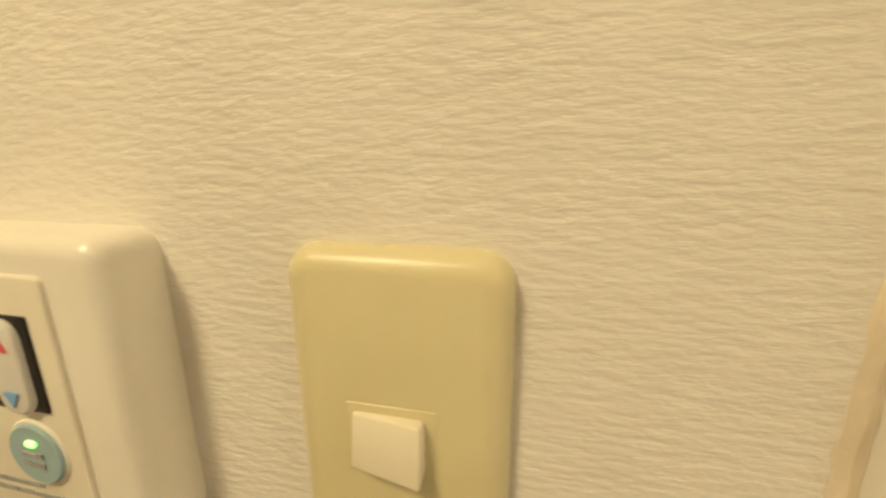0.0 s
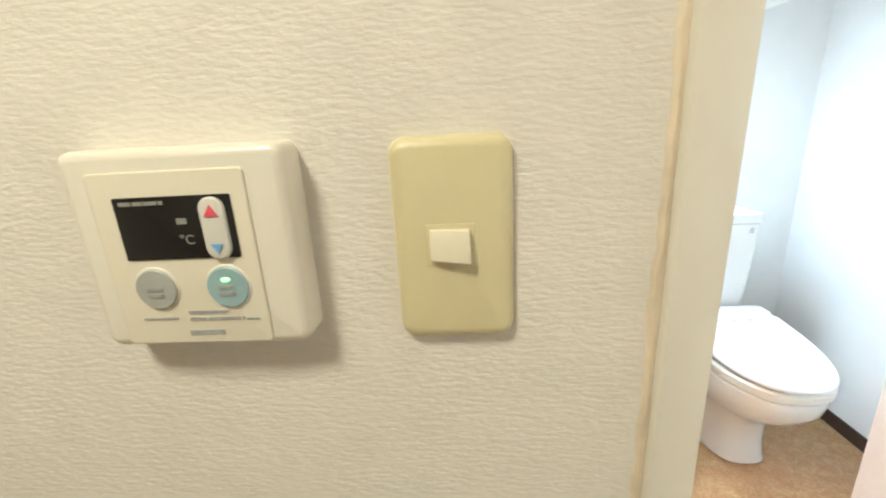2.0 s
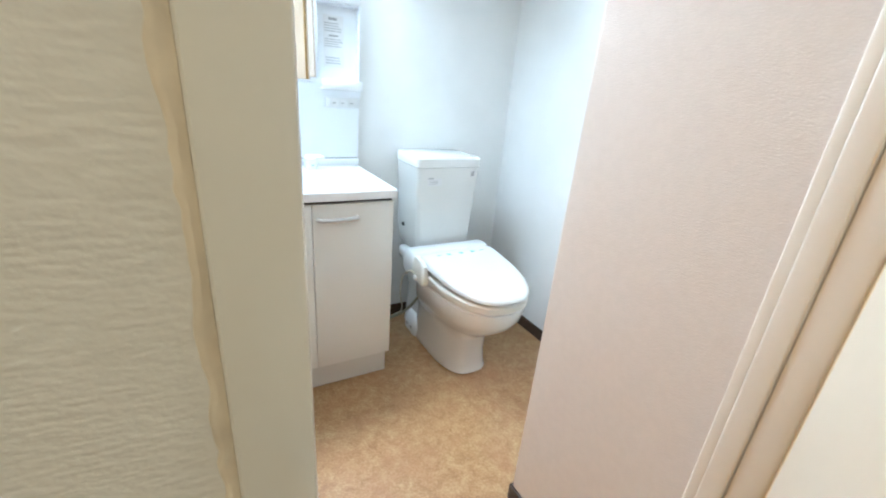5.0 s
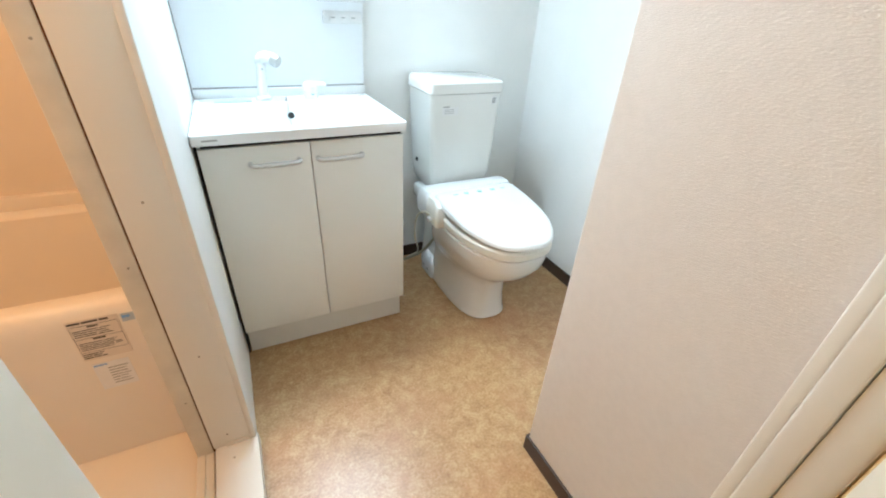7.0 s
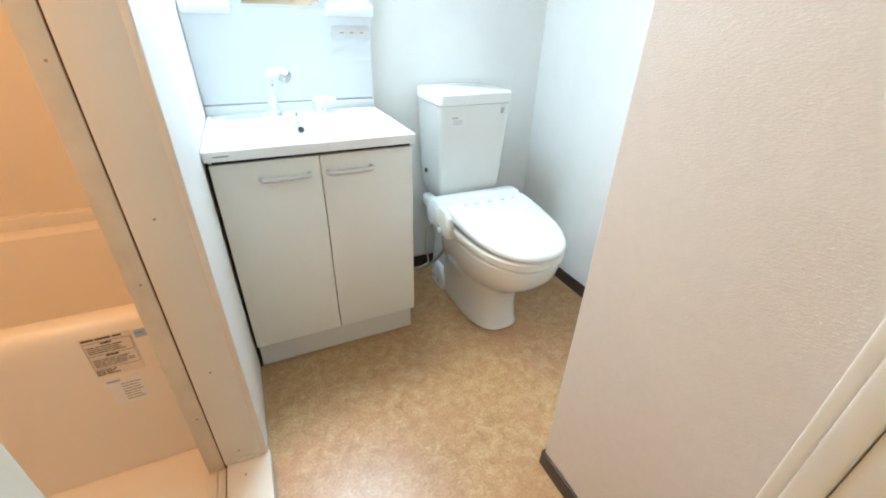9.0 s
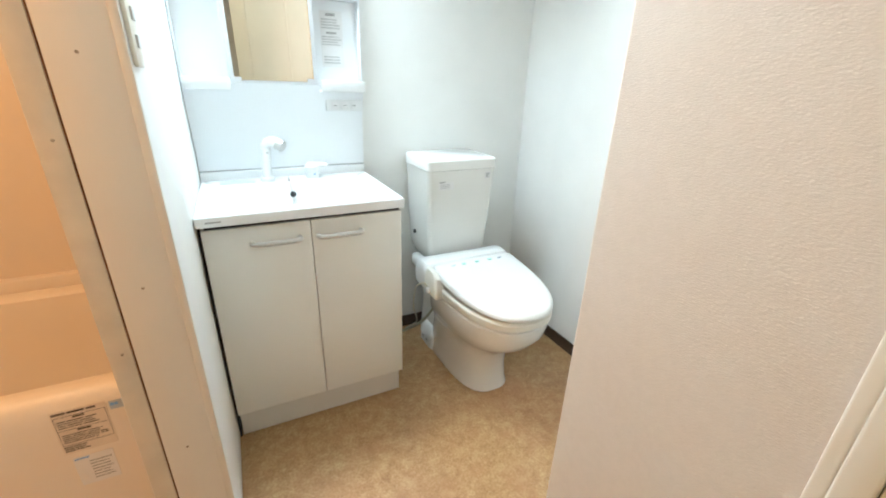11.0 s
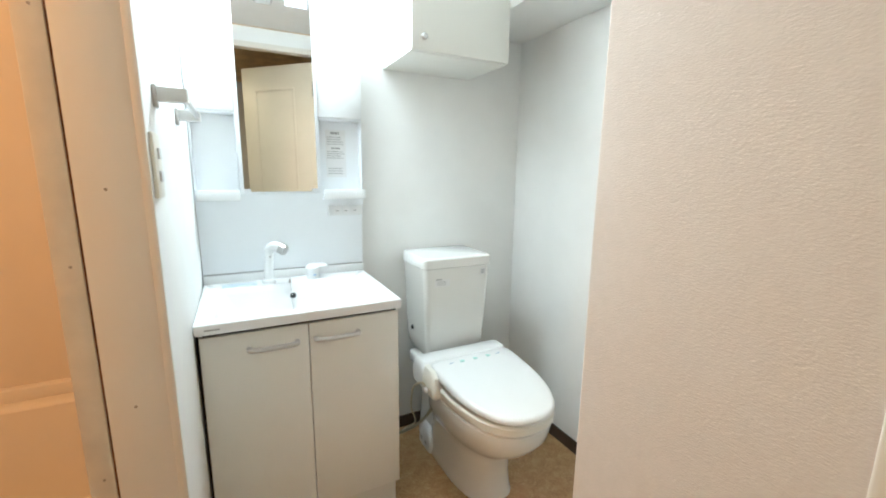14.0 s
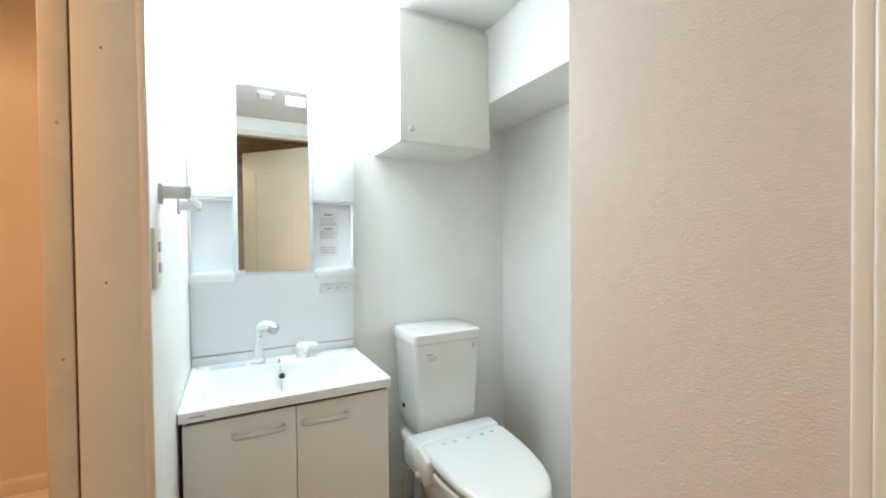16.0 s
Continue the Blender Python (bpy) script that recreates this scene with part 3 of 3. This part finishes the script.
vanity_cabinet()
# solid black filler that paints the shade of the slit beside the cabinet
structure("trim_gap_shade", box(0.0135, 0.0195, VF + 0.06, 1.97, 0.0, 0.788), M_DARK, "black strip painted as the shade in the gap beside the basin cabinet", "trim")


def mirror_unit():
    m = thing("mirror_cabinet", "white moulded mirror unit with side shelves and top light", "mirror cabinet")
    x0, x1 = 0.014, 0.612
    mx0, mx1, mz0, mz1 = 0.172, 0.428, 1.166, 1.865
    prof = ((0.856, 1.974), (1.02, 1.968), (1.08, 1.958), (1.125, 1.940), (1.152, 1.927))
    part("splash_panel", loft([[(x0, y, z), (x1, y, z), (x1, 1.998, z), (x0, 1.998, z)] for z, y in prof]), M_PANEL, m)
    part("back", box(x0, x1, 1.984, 1.998, 1.1525, 1.90), M_PANEL, m)
    part("mirror_housing", box(mx0 - 0.012, mx1 + 0.012, 1.926, 1.984, 1.1525, 1.90, 0.003), M_PANEL, m)
    # the mirror's lower edge steps down between two clips
    glass = bmesh.new()
    box(mx0, mx1, 1.9215, 1.9255, mz0 + 0.006, mz1, bm=glass)
    box(mx0 + 0.022, mx1 - 0.022, 1.9215, 1.9255, mz0 - 0.004, mz0 + 0.006, bm=glass)
    part("mirror_glass", glass, M_MIRROR, m, "clear mirror glass", smooth=False)
    for cx in (mx0 + 0.016, mx1 - 0.016):
        part("clip", box(cx - 0.008, cx + 0.008, 1.916, 1.926, mz1 - 0.007, mz1 + 0.006, 0.002), M_WHITEPL, m)
    part("mirror_label", box(0.345, 0.418, 1.9203, 1.9212, 1.805, 1.842), M_LABELBLUE, m, "pale blue film label")
    for a, b in ((x0, mx0 - 0.0125), (mx1 + 0.0125, x1)):
        for sx0, sx1 in ((a, a + 0.005), (b - 0.005, b)):
            part("shelf_cheek", box(sx0, sx1, 1.945, 1.984, 1.153, 1.435, 0.0015), M_PANEL, m)
        part("shelf_top", box(a, b, 1.940, 1.984, 1.432, 1.44, 0.002), M_PANEL, m)
        part("side_box", box(a, b, 1.935, 1.984, 1.44, 1.90, 0.004), M_WHITEPL, m)
        tray = part("tray", box(a + 0.008, b - 0.002, 1.905, 1.984, 1.130, 1.137, 0.002), M_WHITEPL, m, "white shelf tray")
        part("tray_lip", box(a + 0.008, b - 0.002, 1.900, 1.905, 1.130, 1.168, 0.002), M_WHITEPL, tray)
    part("lamp_back", box(x0, x1, 1.975, 1.998, 1.9005, 1.985, 0.003), M_WHITEPL, m)
    part("lamp_cover", box(x0 + 0.006, x1 - 0.006, 1.802, 1.974, 1.9015, 1.983, 0.02, 4), M_DIFFUSER, m, "lit milky lamp cover")
    sock = part("socket_panel", plate(0.470, 0.606, 1.062, 1.102, 1.975, 1.944, 0.003, 0.0015), M_WHITEPL, m, "white socket panel")
    for k in range(3):
        cx = 0.49 + 0.036 * k
        part("socket", plate(cx, cx + 0.026, 1.070, 1.094, 1.9445, 1.9425, 0.003, 0.0008), M_LABEL, sock)
        part("slot", box(cx + 0.006, cx + 0.020, 1.9420, 1.9426, 1.080, 1.083), M_GREYINK, sock)
    lab = part("instruction_label", box(0.476, 0.556, 1.9832, 1.984, 1.215, 1.40), M_LABEL, m, "white instruction sticker with grey print")
    part("label_head", bars(0.497, 0.535, 1.378, 1.392, 1.983, 1, 41), M_GREYINK, lab)
    part("label_print", bars(0.480, 0.553, 1.338, 1.374, 1.983, 4, 42, 0.55), M_FAINTINK, lab)
    part("label_head", bars(0.497, 0.535, 1.322, 1.332, 1.983, 1, 43), M_GREYINK, lab)
    part("label_print", bars(0.480, 0.553, 1.284, 1.318, 1.983, 4, 44, 0.55), M_FAINTINK, lab)
    part("label_print", bars(0.484, 0.545, 1.222, 1.252, 1.983, 3, 45, 0.55), M_FAINTINK, lab)
    return m


mirror_unit()

# ---- toilet ----
TX = 0.957


def egg(front, back, half, z, n=48, power=2.3, cx=TX, tilt=0.0, waist=0.36, nose=1.95):
    """A plan outline, long and rounded towards the front (-y) and squarer at the back."""
    mid = back - waist * (back - front)
    pts = []
    for k in range(n):
        a = 2 * math.pi * k / n
        c, s = math.cos(a), math.sin(a)
        p = nose if s < 0 else power * 1.9
        x = half * math.copysign(abs(c) ** (2 / p), c)
        y = mid + (mid - front if s < 0 else back - mid) * math.copysign(abs(s) ** (2 / p), s)
        pts.append((cx + x, y, z + tilt * (y - 1.2)))
    return pts


def toilet():
    t = thing("toilet", "white porcelain close-coupled toilet with closed lid", "toilet")
    rings = [egg(1.398, 1.83, 0.116, 0.0, nose=2.9), egg(1.392, 1.83, 0.118, 0.006, nose=2.9), egg(1.400, 1.83, 0.113, 0.03, nose=2.9), egg(1.408, 1.82, 0.107, 0.10, nose=2.9), egg(1.400, 1.81, 0.106, 0.17, nose=2.9),
             egg(1.375, 1.81, 0.116, 0.205, nose=2.6), egg(1.318, 1.79, 0.140, 0.245, nose=2.4), egg(1.258, 1.76, 0.160, 0.29, nose=2.4), egg(1.226, 1.73, 0.174, 0.335, nose=2.5), egg(1.216, 1.71, 0.179, 0.375, nose=2.5),
             egg(1.216, 1.70, 0.180, 0.392, nose=2.5), egg(1.222, 1.695, 0.174, 0.398, nose=2.5)]
    part("bowl", loft(rings), M_PORCELAIN, t, "white porcelain bowl and foot")
    part("deck", box(TX - 0.14, TX + 0.14, 1.66, 1.965, 0.36, 0.425, 0.02, 3), M_PORCELAIN, t)
    cover = part("foot_cover", loft([round_rect(TX - 0.124, TX - 0.03, 1.745, 1.885, 0.0, 0.025), round_rect(TX - 0.124, TX - 0.03, 1.745, 1.885, 0.045, 0.025),
                                     round_rect(TX - 0.116, TX - 0.03, 1.765, 1.88, 0.075, 0.022), round_rect(TX - 0.105, TX - 0.03, 1.79, 1.875, 0.092, 0.02), round_rect(TX - 0.09, TX - 0.04, 1.80, 1.865, 0.098, 0.014)]),
                 M_WHITEPL, t, "white plastic foot cover")
    part("outlet", loft([round_rect(TX - 0.10, TX + 0.10, 1.76, 1.97, 0.0, 0.05), round_rect(TX - 0.085, TX + 0.085, 1.76, 1.96, 0.20, 0.04), round_rect(TX - 0.11, TX + 0.11, 1.74, 1.96, 0.37, 0.04)]), M_PORCELAIN, t)
    for y in (1.80, 1.845):
        part("foot_slot", box(TX - 0.1248, TX - 0.1230, y - 0.01, y + 0.008, 0.022, 0.036), M_GREYINK, cover)
    # cistern, narrower towards its foot
    def tank(z, w, f, r=0.022):
        return round_rect(TX + 0.004 - w, TX + 0.004 + w, f, 1.988, z, r)
    rings = [tank(0.428, 0.100, 1.80), tank(0.436, 0.118, 1.775), tank(0.47, 0.134, 1.764), tank(0.52, 0.142, 1.760), tank(0.70, 0.152, 1.753), tank(0.845, 0.158, 1.748)]
    cis = part("cistern", loft(rings), M_PORCELAIN, t, "white porcelain cistern")
    lid_rings = [tank(0.8465, 0.159, 1.746, 0.018), tank(0.849, 0.162, 1.743, 0.018), tank(0.884, 0.160, 1.745, 0.018), tank(0.890, 0.155, 1.751, 0.016), tank(0.891, 0.148, 1.758, 0.014)]
    part("cistern_lid", loft(lid_rings), M_PORCELAIN, t)
    part("water_inlet_cap", disc((TX - 0.146, 1.892, 0.555), (-1, 0, 0), 0.0095, 0.006, 18, 0.001), M_DARK, cis, "dark plug hole")
    lab = part("cistern_label", box(0.853, 0.922, 1.7496, 1.7530, 0.767, 0.806), M_LABEL, cis, "white paper sticker with grey print")
    part("label_head", bars(0.856, 0.885, 0.795, 0.803, 1.7494, 1, 51), M_GREYINK, lab)
    part("label_print", bars(0.862, 0.920, 0.771, 0.791, 1.7494, 3, 52, 0.55), M_FAINTINK, lab)
    lab = part("cistern_mark", box(1.070, 1.094, 1.7468, 1.7500, 0.803, 0.832), M_LABEL, cis)
    part("mark_print", bars(1.072, 1.092, 0.806, 0.828, 1.7466, 3, 53), M_GREYINK, lab)
    # seat, lid and control arm
    front = dict(waist=0.2, nose=2.6)
    rings = [egg(1.216, 1.66, 0.180, 0.400, **front), egg(1.207, 1.66, 0.187, 0.408, tilt=0.01, **front), egg(1.206, 1.66, 0.187, 0.430, tilt=0.02, **front), egg(1.214, 1.66, 0.181, 0.437, tilt=0.02, **front)]
    part("seat", loft(rings), M_SEATBASE, t, "ivory plastic seat")
    back = dict(waist=0.14, power=3.6, nose=2.55)
    rings = [egg(1.212, 1.632, 0.182, 0.441, tilt=0.07, **back), egg(1.203, 1.637, 0.187, 0.446, tilt=0.07, **back), egg(1.202, 1.638, 0.187, 0.453, tilt=0.08, **back),
             egg(1.206, 1.636, 0.1845, 0.4595, tilt=0.088, **back), egg(1.212, 1.632, 0.180, 0.4635, tilt=0.088, **back), egg(1.222, 1.626, 0.172, 0.4655, tilt=0.088, **back), egg(1.30, 1.59, 0.120, 0.467, tilt=0.088, **back)]
    lid = part("lid", loft(rings), M_SEAT, t, "white plastic lid")
    a, b = TX - 0.213, TX + 0.190
    bm = loft([round_rect(a, b, 1.600, 1.746, 0.404, 0.03), round_rect(a - 0.003, b, 1.600, 1.748, 0.44, 0.03), round_rect(a, b, 1.622, 1.744, 0.476, 0.028),
               round_rect(a + 0.006, b - 0.003, 1.641, 1.735, 0.494, 0.02), round_rect(a + 0.013, b - 0.008, 1.648, 1.722, 0.5005, 0.015)])
    rear = part("rear_unit", bm, M_SEAT, t, "white plastic rear housing")
    bm = loft([round_rect(a, a + 0.046, 1.530, 1.640, 0.402, 0.014), round_rect(a - 0.004, a + 0.049, 1.525, 1.640, 0.425, 0.016), round_rect(a - 0.003, a + 0.044, 1.535, 1.640, 0.452, 0.018),
               round_rect(a + 0.003, a + 0.040, 1.545, 1.640, 0.478, 0.014), round_rect(a + 0.010, a + 0.034, 1.575, 1.640, 0.494, 0.010)])
    part("side_arm", bm, M_SEATBASE, rear)
    part("valve_knob", disc((a + 0.002, 1.585, 0.420), (-1, 0, 0), 0.012, 0.018, 16, 0.004), M_WHITEPL, rear)
    for cx in (TX - 0.058, TX + 0.002, TX + 0.063):
        part("lid_print", box(cx - 0.008, cx + 0.008, 1.588, 1.600, 0.498, 0.5037), M_GREEN, lid, "green printed mark")
    for cx in (TX - 0.105, TX + 0.112):
        part("lid_print", box(cx - 0.009, cx + 0.009, 1.592, 1.596, 0.498, 0.5037), M_LABELBLUE, lid)
    return t


toilet()
t_hose = thing("water_hose", "grey-green water supply hose beside the toilet", "hose")
part("hose", tube([(0.800, 1.64, 0.41), (0.812, 1.66, 0.32), (0.816, 1.73, 0.220), (0.800, 1.81, 0.125), (0.760, 1.87, 0.065), (0.715, 1.90, 0.042), (0.622, 1.92, 0.040)], 0.0065), M_HOSE, t_hose)
t_cord = thing("power_cord", "ivory power cord hanging beside the toilet", "cord")
part("cord", tube([(0.742, 1.60, 0.430), (0.722, 1.60, 0.448), (0.706, 1.63, 0.420), (0.716, 1.68, 0.340), (0.742, 1.74, 0.250), (0.785, 1.81, 0.160), (0.812, 1.88, 0.085), (0.800, 1.94, 0.030), (0.770, 1.955, 0.0045)], 0.0034, 8), M_CORD, t_cord)
part("cord_loop", tube([(0.770, 1.955, 0.0045), (0.735, 1.935, 0.004), (0.700, 1.92, 0.004), (0.625, 1.935, 0.004)], 0.0034, 8), M_CORD, t_cord)

# ---- washroom fittings ----


def wall_cupboard():
    c = thing("wall_cupboard", "cream wall cupboard with one knob above the toilet", "cabinet")
    x0, x1, yf, z0, z1 = 0.724, 1.136, 1.682, 1.655, 2.140
    part("body", box(x0, x1 - 0.004, yf + 0.018, BACK - 0.002, z0, z1, 0.0015), M_CABINET, c)
    door = part("door", box(x0, x1 - 0.006, yf, yf + 0.0165, z0 + 0.002, z1 - 0.002, 0.0015), M_CABINET, c)
    stem = part("knob", disc((0.766, yf, 1.700), (0, -1, 0), 0.005, 0.012, 14), M_STEEL, door, "steel knob")
    part("knob_head", disc((0.766, yf - 0.010, 1.700), (0, -1, 0), 0.0115, 0.011, 20, 0.004), M_STEEL, stem)
    part("filler", box(x0 + 0.01, x1 - 0.01, yf + 0.022, BACK - 0.002, z1 + 0.001, CEIL - 0.001), M_CABINET, c)
    return c


wall_cupboard()


def towel_rail():
    r = thing("towel_rail", "pale grey plastic towel rail on the wall", "towel rail")
    for y in (1.30, 1.645):
        part("bracket", box(LEFT, LEFT + 0.060, y - 0.011, y + 0.011, 1.368, 1.396, 0.003), M_GREYPL, r)
        part("wall_plate", box(LEFT, LEFT + 0.008, y - 0.015, y + 0.015, 1.356, 1.400, 0.003), M_GREYPL, r)
    part("rail", tube([(LEFT + 0.052, 1.30, 1.380), (LEFT + 0.052, 1.47, 1.380), (LEFT + 0.052, 1.645, 1.380)], 0.007, 12), M_WHITEPL, r)
    return r


towel_rail()


def wall_switches():
    s = thing("wall_switches", "cream wall plate with two grey rockers", "light switch")
    y0, y1, z0, z1 = 1.190, 1.260, 1.182, 1.302
    part("plate", box(LEFT, LEFT + 0.008, y0, y1, z0, z1, 0.003), M_REMOTESIDE, s)
    for z in (1.212, 1.254):
        part("rocker", box(LEFT + 0.007, LEFT + 0.0115, y0 + 0.024, y1 - 0.020, z, z + 0.020, 0.0012), M_GREYPL, s, "grey rocker")
    return s


wall_switches()


def paper_holder():
    p = thing("paper_holder", "chrome toilet paper holder on the wall", "paper holder")
    for y in (1.27, 1.37):
        part("arm", box(RIGHT - 0.055, RIGHT, y - 0.006, y + 0.006, 0.76, 0.80, 0.004), M_CHROME, p)
    part("back_plate", box(RIGHT - 0.006, RIGHT, 1.26, 1.38, 0.76, 0.83, 0.002), M_CHROME, p)
    bm = box(RIGHT - 0.07, RIGHT - 0.004, 1.265, 1.375, 0.832, 0.836, 0.0015)
    for v in bm.verts:
        v.co.z -= 0.9 * max(RIGHT - 0.04 - v.co.x, 0)
    part("flap", bm, M_CHROME, p, "chrome cover flap")
    return p


paper_holder()


def round_lamp(name, label, x, y, z, mat, r=0.085):
    l = thing(name, label, "ceiling light")
    part("base", disc((x, y, z), (0, 0, -1), r, 0.018, 32, 0.003), M_WHITEPL, l)
    part("cover", disc((x, y, z - 0.018), (0, 0, -1), r * 0.9, 0.012, 32, 0.005), mat, l, "lit milky cover")
    return l


round_lamp("hall_light", "round warm ceiling light in the hall", -0.50, -0.30, CEIL, M_WARMLAMP, 0.12)
round_lamp("bath_light", "round warm light on the bathroom ceiling", -0.75, 1.0, CEIL - 0.02, M_BATHLAMP, 0.10)

vent = thing("ceiling_vent", "small white vent on the washroom ceiling", "vent")
part("frame", loft([round_rect(0.30, 0.40, 0.88, 0.98, CEIL - 0.0005, 0.01), round_rect(0.305, 0.395, 0.885, 0.975, CEIL - 0.014, 0.01)]), M_WHITEPL, vent)
for k in range(4):
    part("slat", box(0.315, 0.385, 0.895 + 0.02 * k, 0.903 + 0.02 * k, CEIL - 0.019, CEIL - 0.0135, 0.001), M_GREYPL, vent)

# ---- bathtub ----


def bathtub():
    b = thing("bathtub", "cream acrylic bathtub with warning stickers on its apron", "bathtub")
    x0, x1, y0, y1, zt = -1.61, -0.150, 1.30, 1.984, 0.502
    o = lambda z, d=0.0, r=0.02: round_rect(x0 + d, x1 - d, y0 + d, y1 - d, z, r)
    i = lambda z, d=0.0, r=0.045: round_rect(x0 + 0.07 + d, x1 - 0.028 - d, y0 + 0.075 + d, y1 - 0.085 - d, z, r)
    rings = [o(-0.003), o(0.44), o(0.468, 0.002), o(0.486, 0.009), o(zt - 0.004, 0.019), o(zt, 0.032, 0.01), i(zt, -0.012), i(zt - 0.01), i(0.30, 0.03), i(0.10, 0.06), i(0.06, 0.10)]
    part("tub", loft(rings, cap0=False), M_TUB, b)
    y = y0 - 0.001
    lab = part("warning_sticker", box(-0.312, -0.212, y0 - 0.0008, y0 + 0.0004, 0.348, 0.470), M_LABELCLEAR, b, "clear warning sticker with black print")
    part("sticker_head", bars(-0.309, -0.214, 0.457, 0.466, y, 1, 61, 0.4), M_INK, lab)
    for z in (0.4535, 0.4155, 0.373):
        part("sticker_rule", box(-0.309, -0.215, y - 0.0004, y, z, z + 0.0008), M_INK, lab)
    for k in (-0.309, -0.2156):
        part("sticker_rule", box(k, k + 0.0006, y - 0.0004, y, 0.373, 0.4535), M_INK, lab)
    part("sticker_head", bars(-0.275, -0.245, 0.444, 0.452, y, 1, 62), M_INK, lab)
    part("sticker_print", bars(-0.305, -0.220, 0.419, 0.442, y, 4, 63, 0.6), M_INK, lab)
    part("sticker_head", bars(-0.275, -0.245, 0.406, 0.414, y, 1, 64), M_INK, lab)
    part("sticker_print", bars(-0.305, -0.220, 0.377, 0.403, y, 5, 65, 0.6), M_INK, lab)
    part("sticker_print", bars(-0.309, -0.255, 0.352, 0.369, y, 3, 69, 0.5), M_INK, lab)
    lab = part("notice_sticker", box(-0.304, -0.228, y0 - 0.0008, y0 + 0.0004, 0.244, 0.332), M_LABEL, b, "white paper sticker with faint print")
    part("sticker_print", bars(-0.276, -0.232, 0.252, 0.314, y, 7, 66, 0.65), M_GREYINK, lab)
    part("sticker_mark", bars(-0.301, -0.272, 0.322, 0.329, y, 1, 67), M_BLUE, lab)
    lab = part("maker_sticker", box(-0.206, -0.168, y0 - 0.0008, y0 + 0.0004, 0.443, 0.466), M_LABELBLUE, b, "small silver and blue sticker")
    part("sticker_mark", bars(-0.204, -0.184, 0.450, 0.461, y, 1, 68), M_BLUE, lab)
    return b


bathtub()
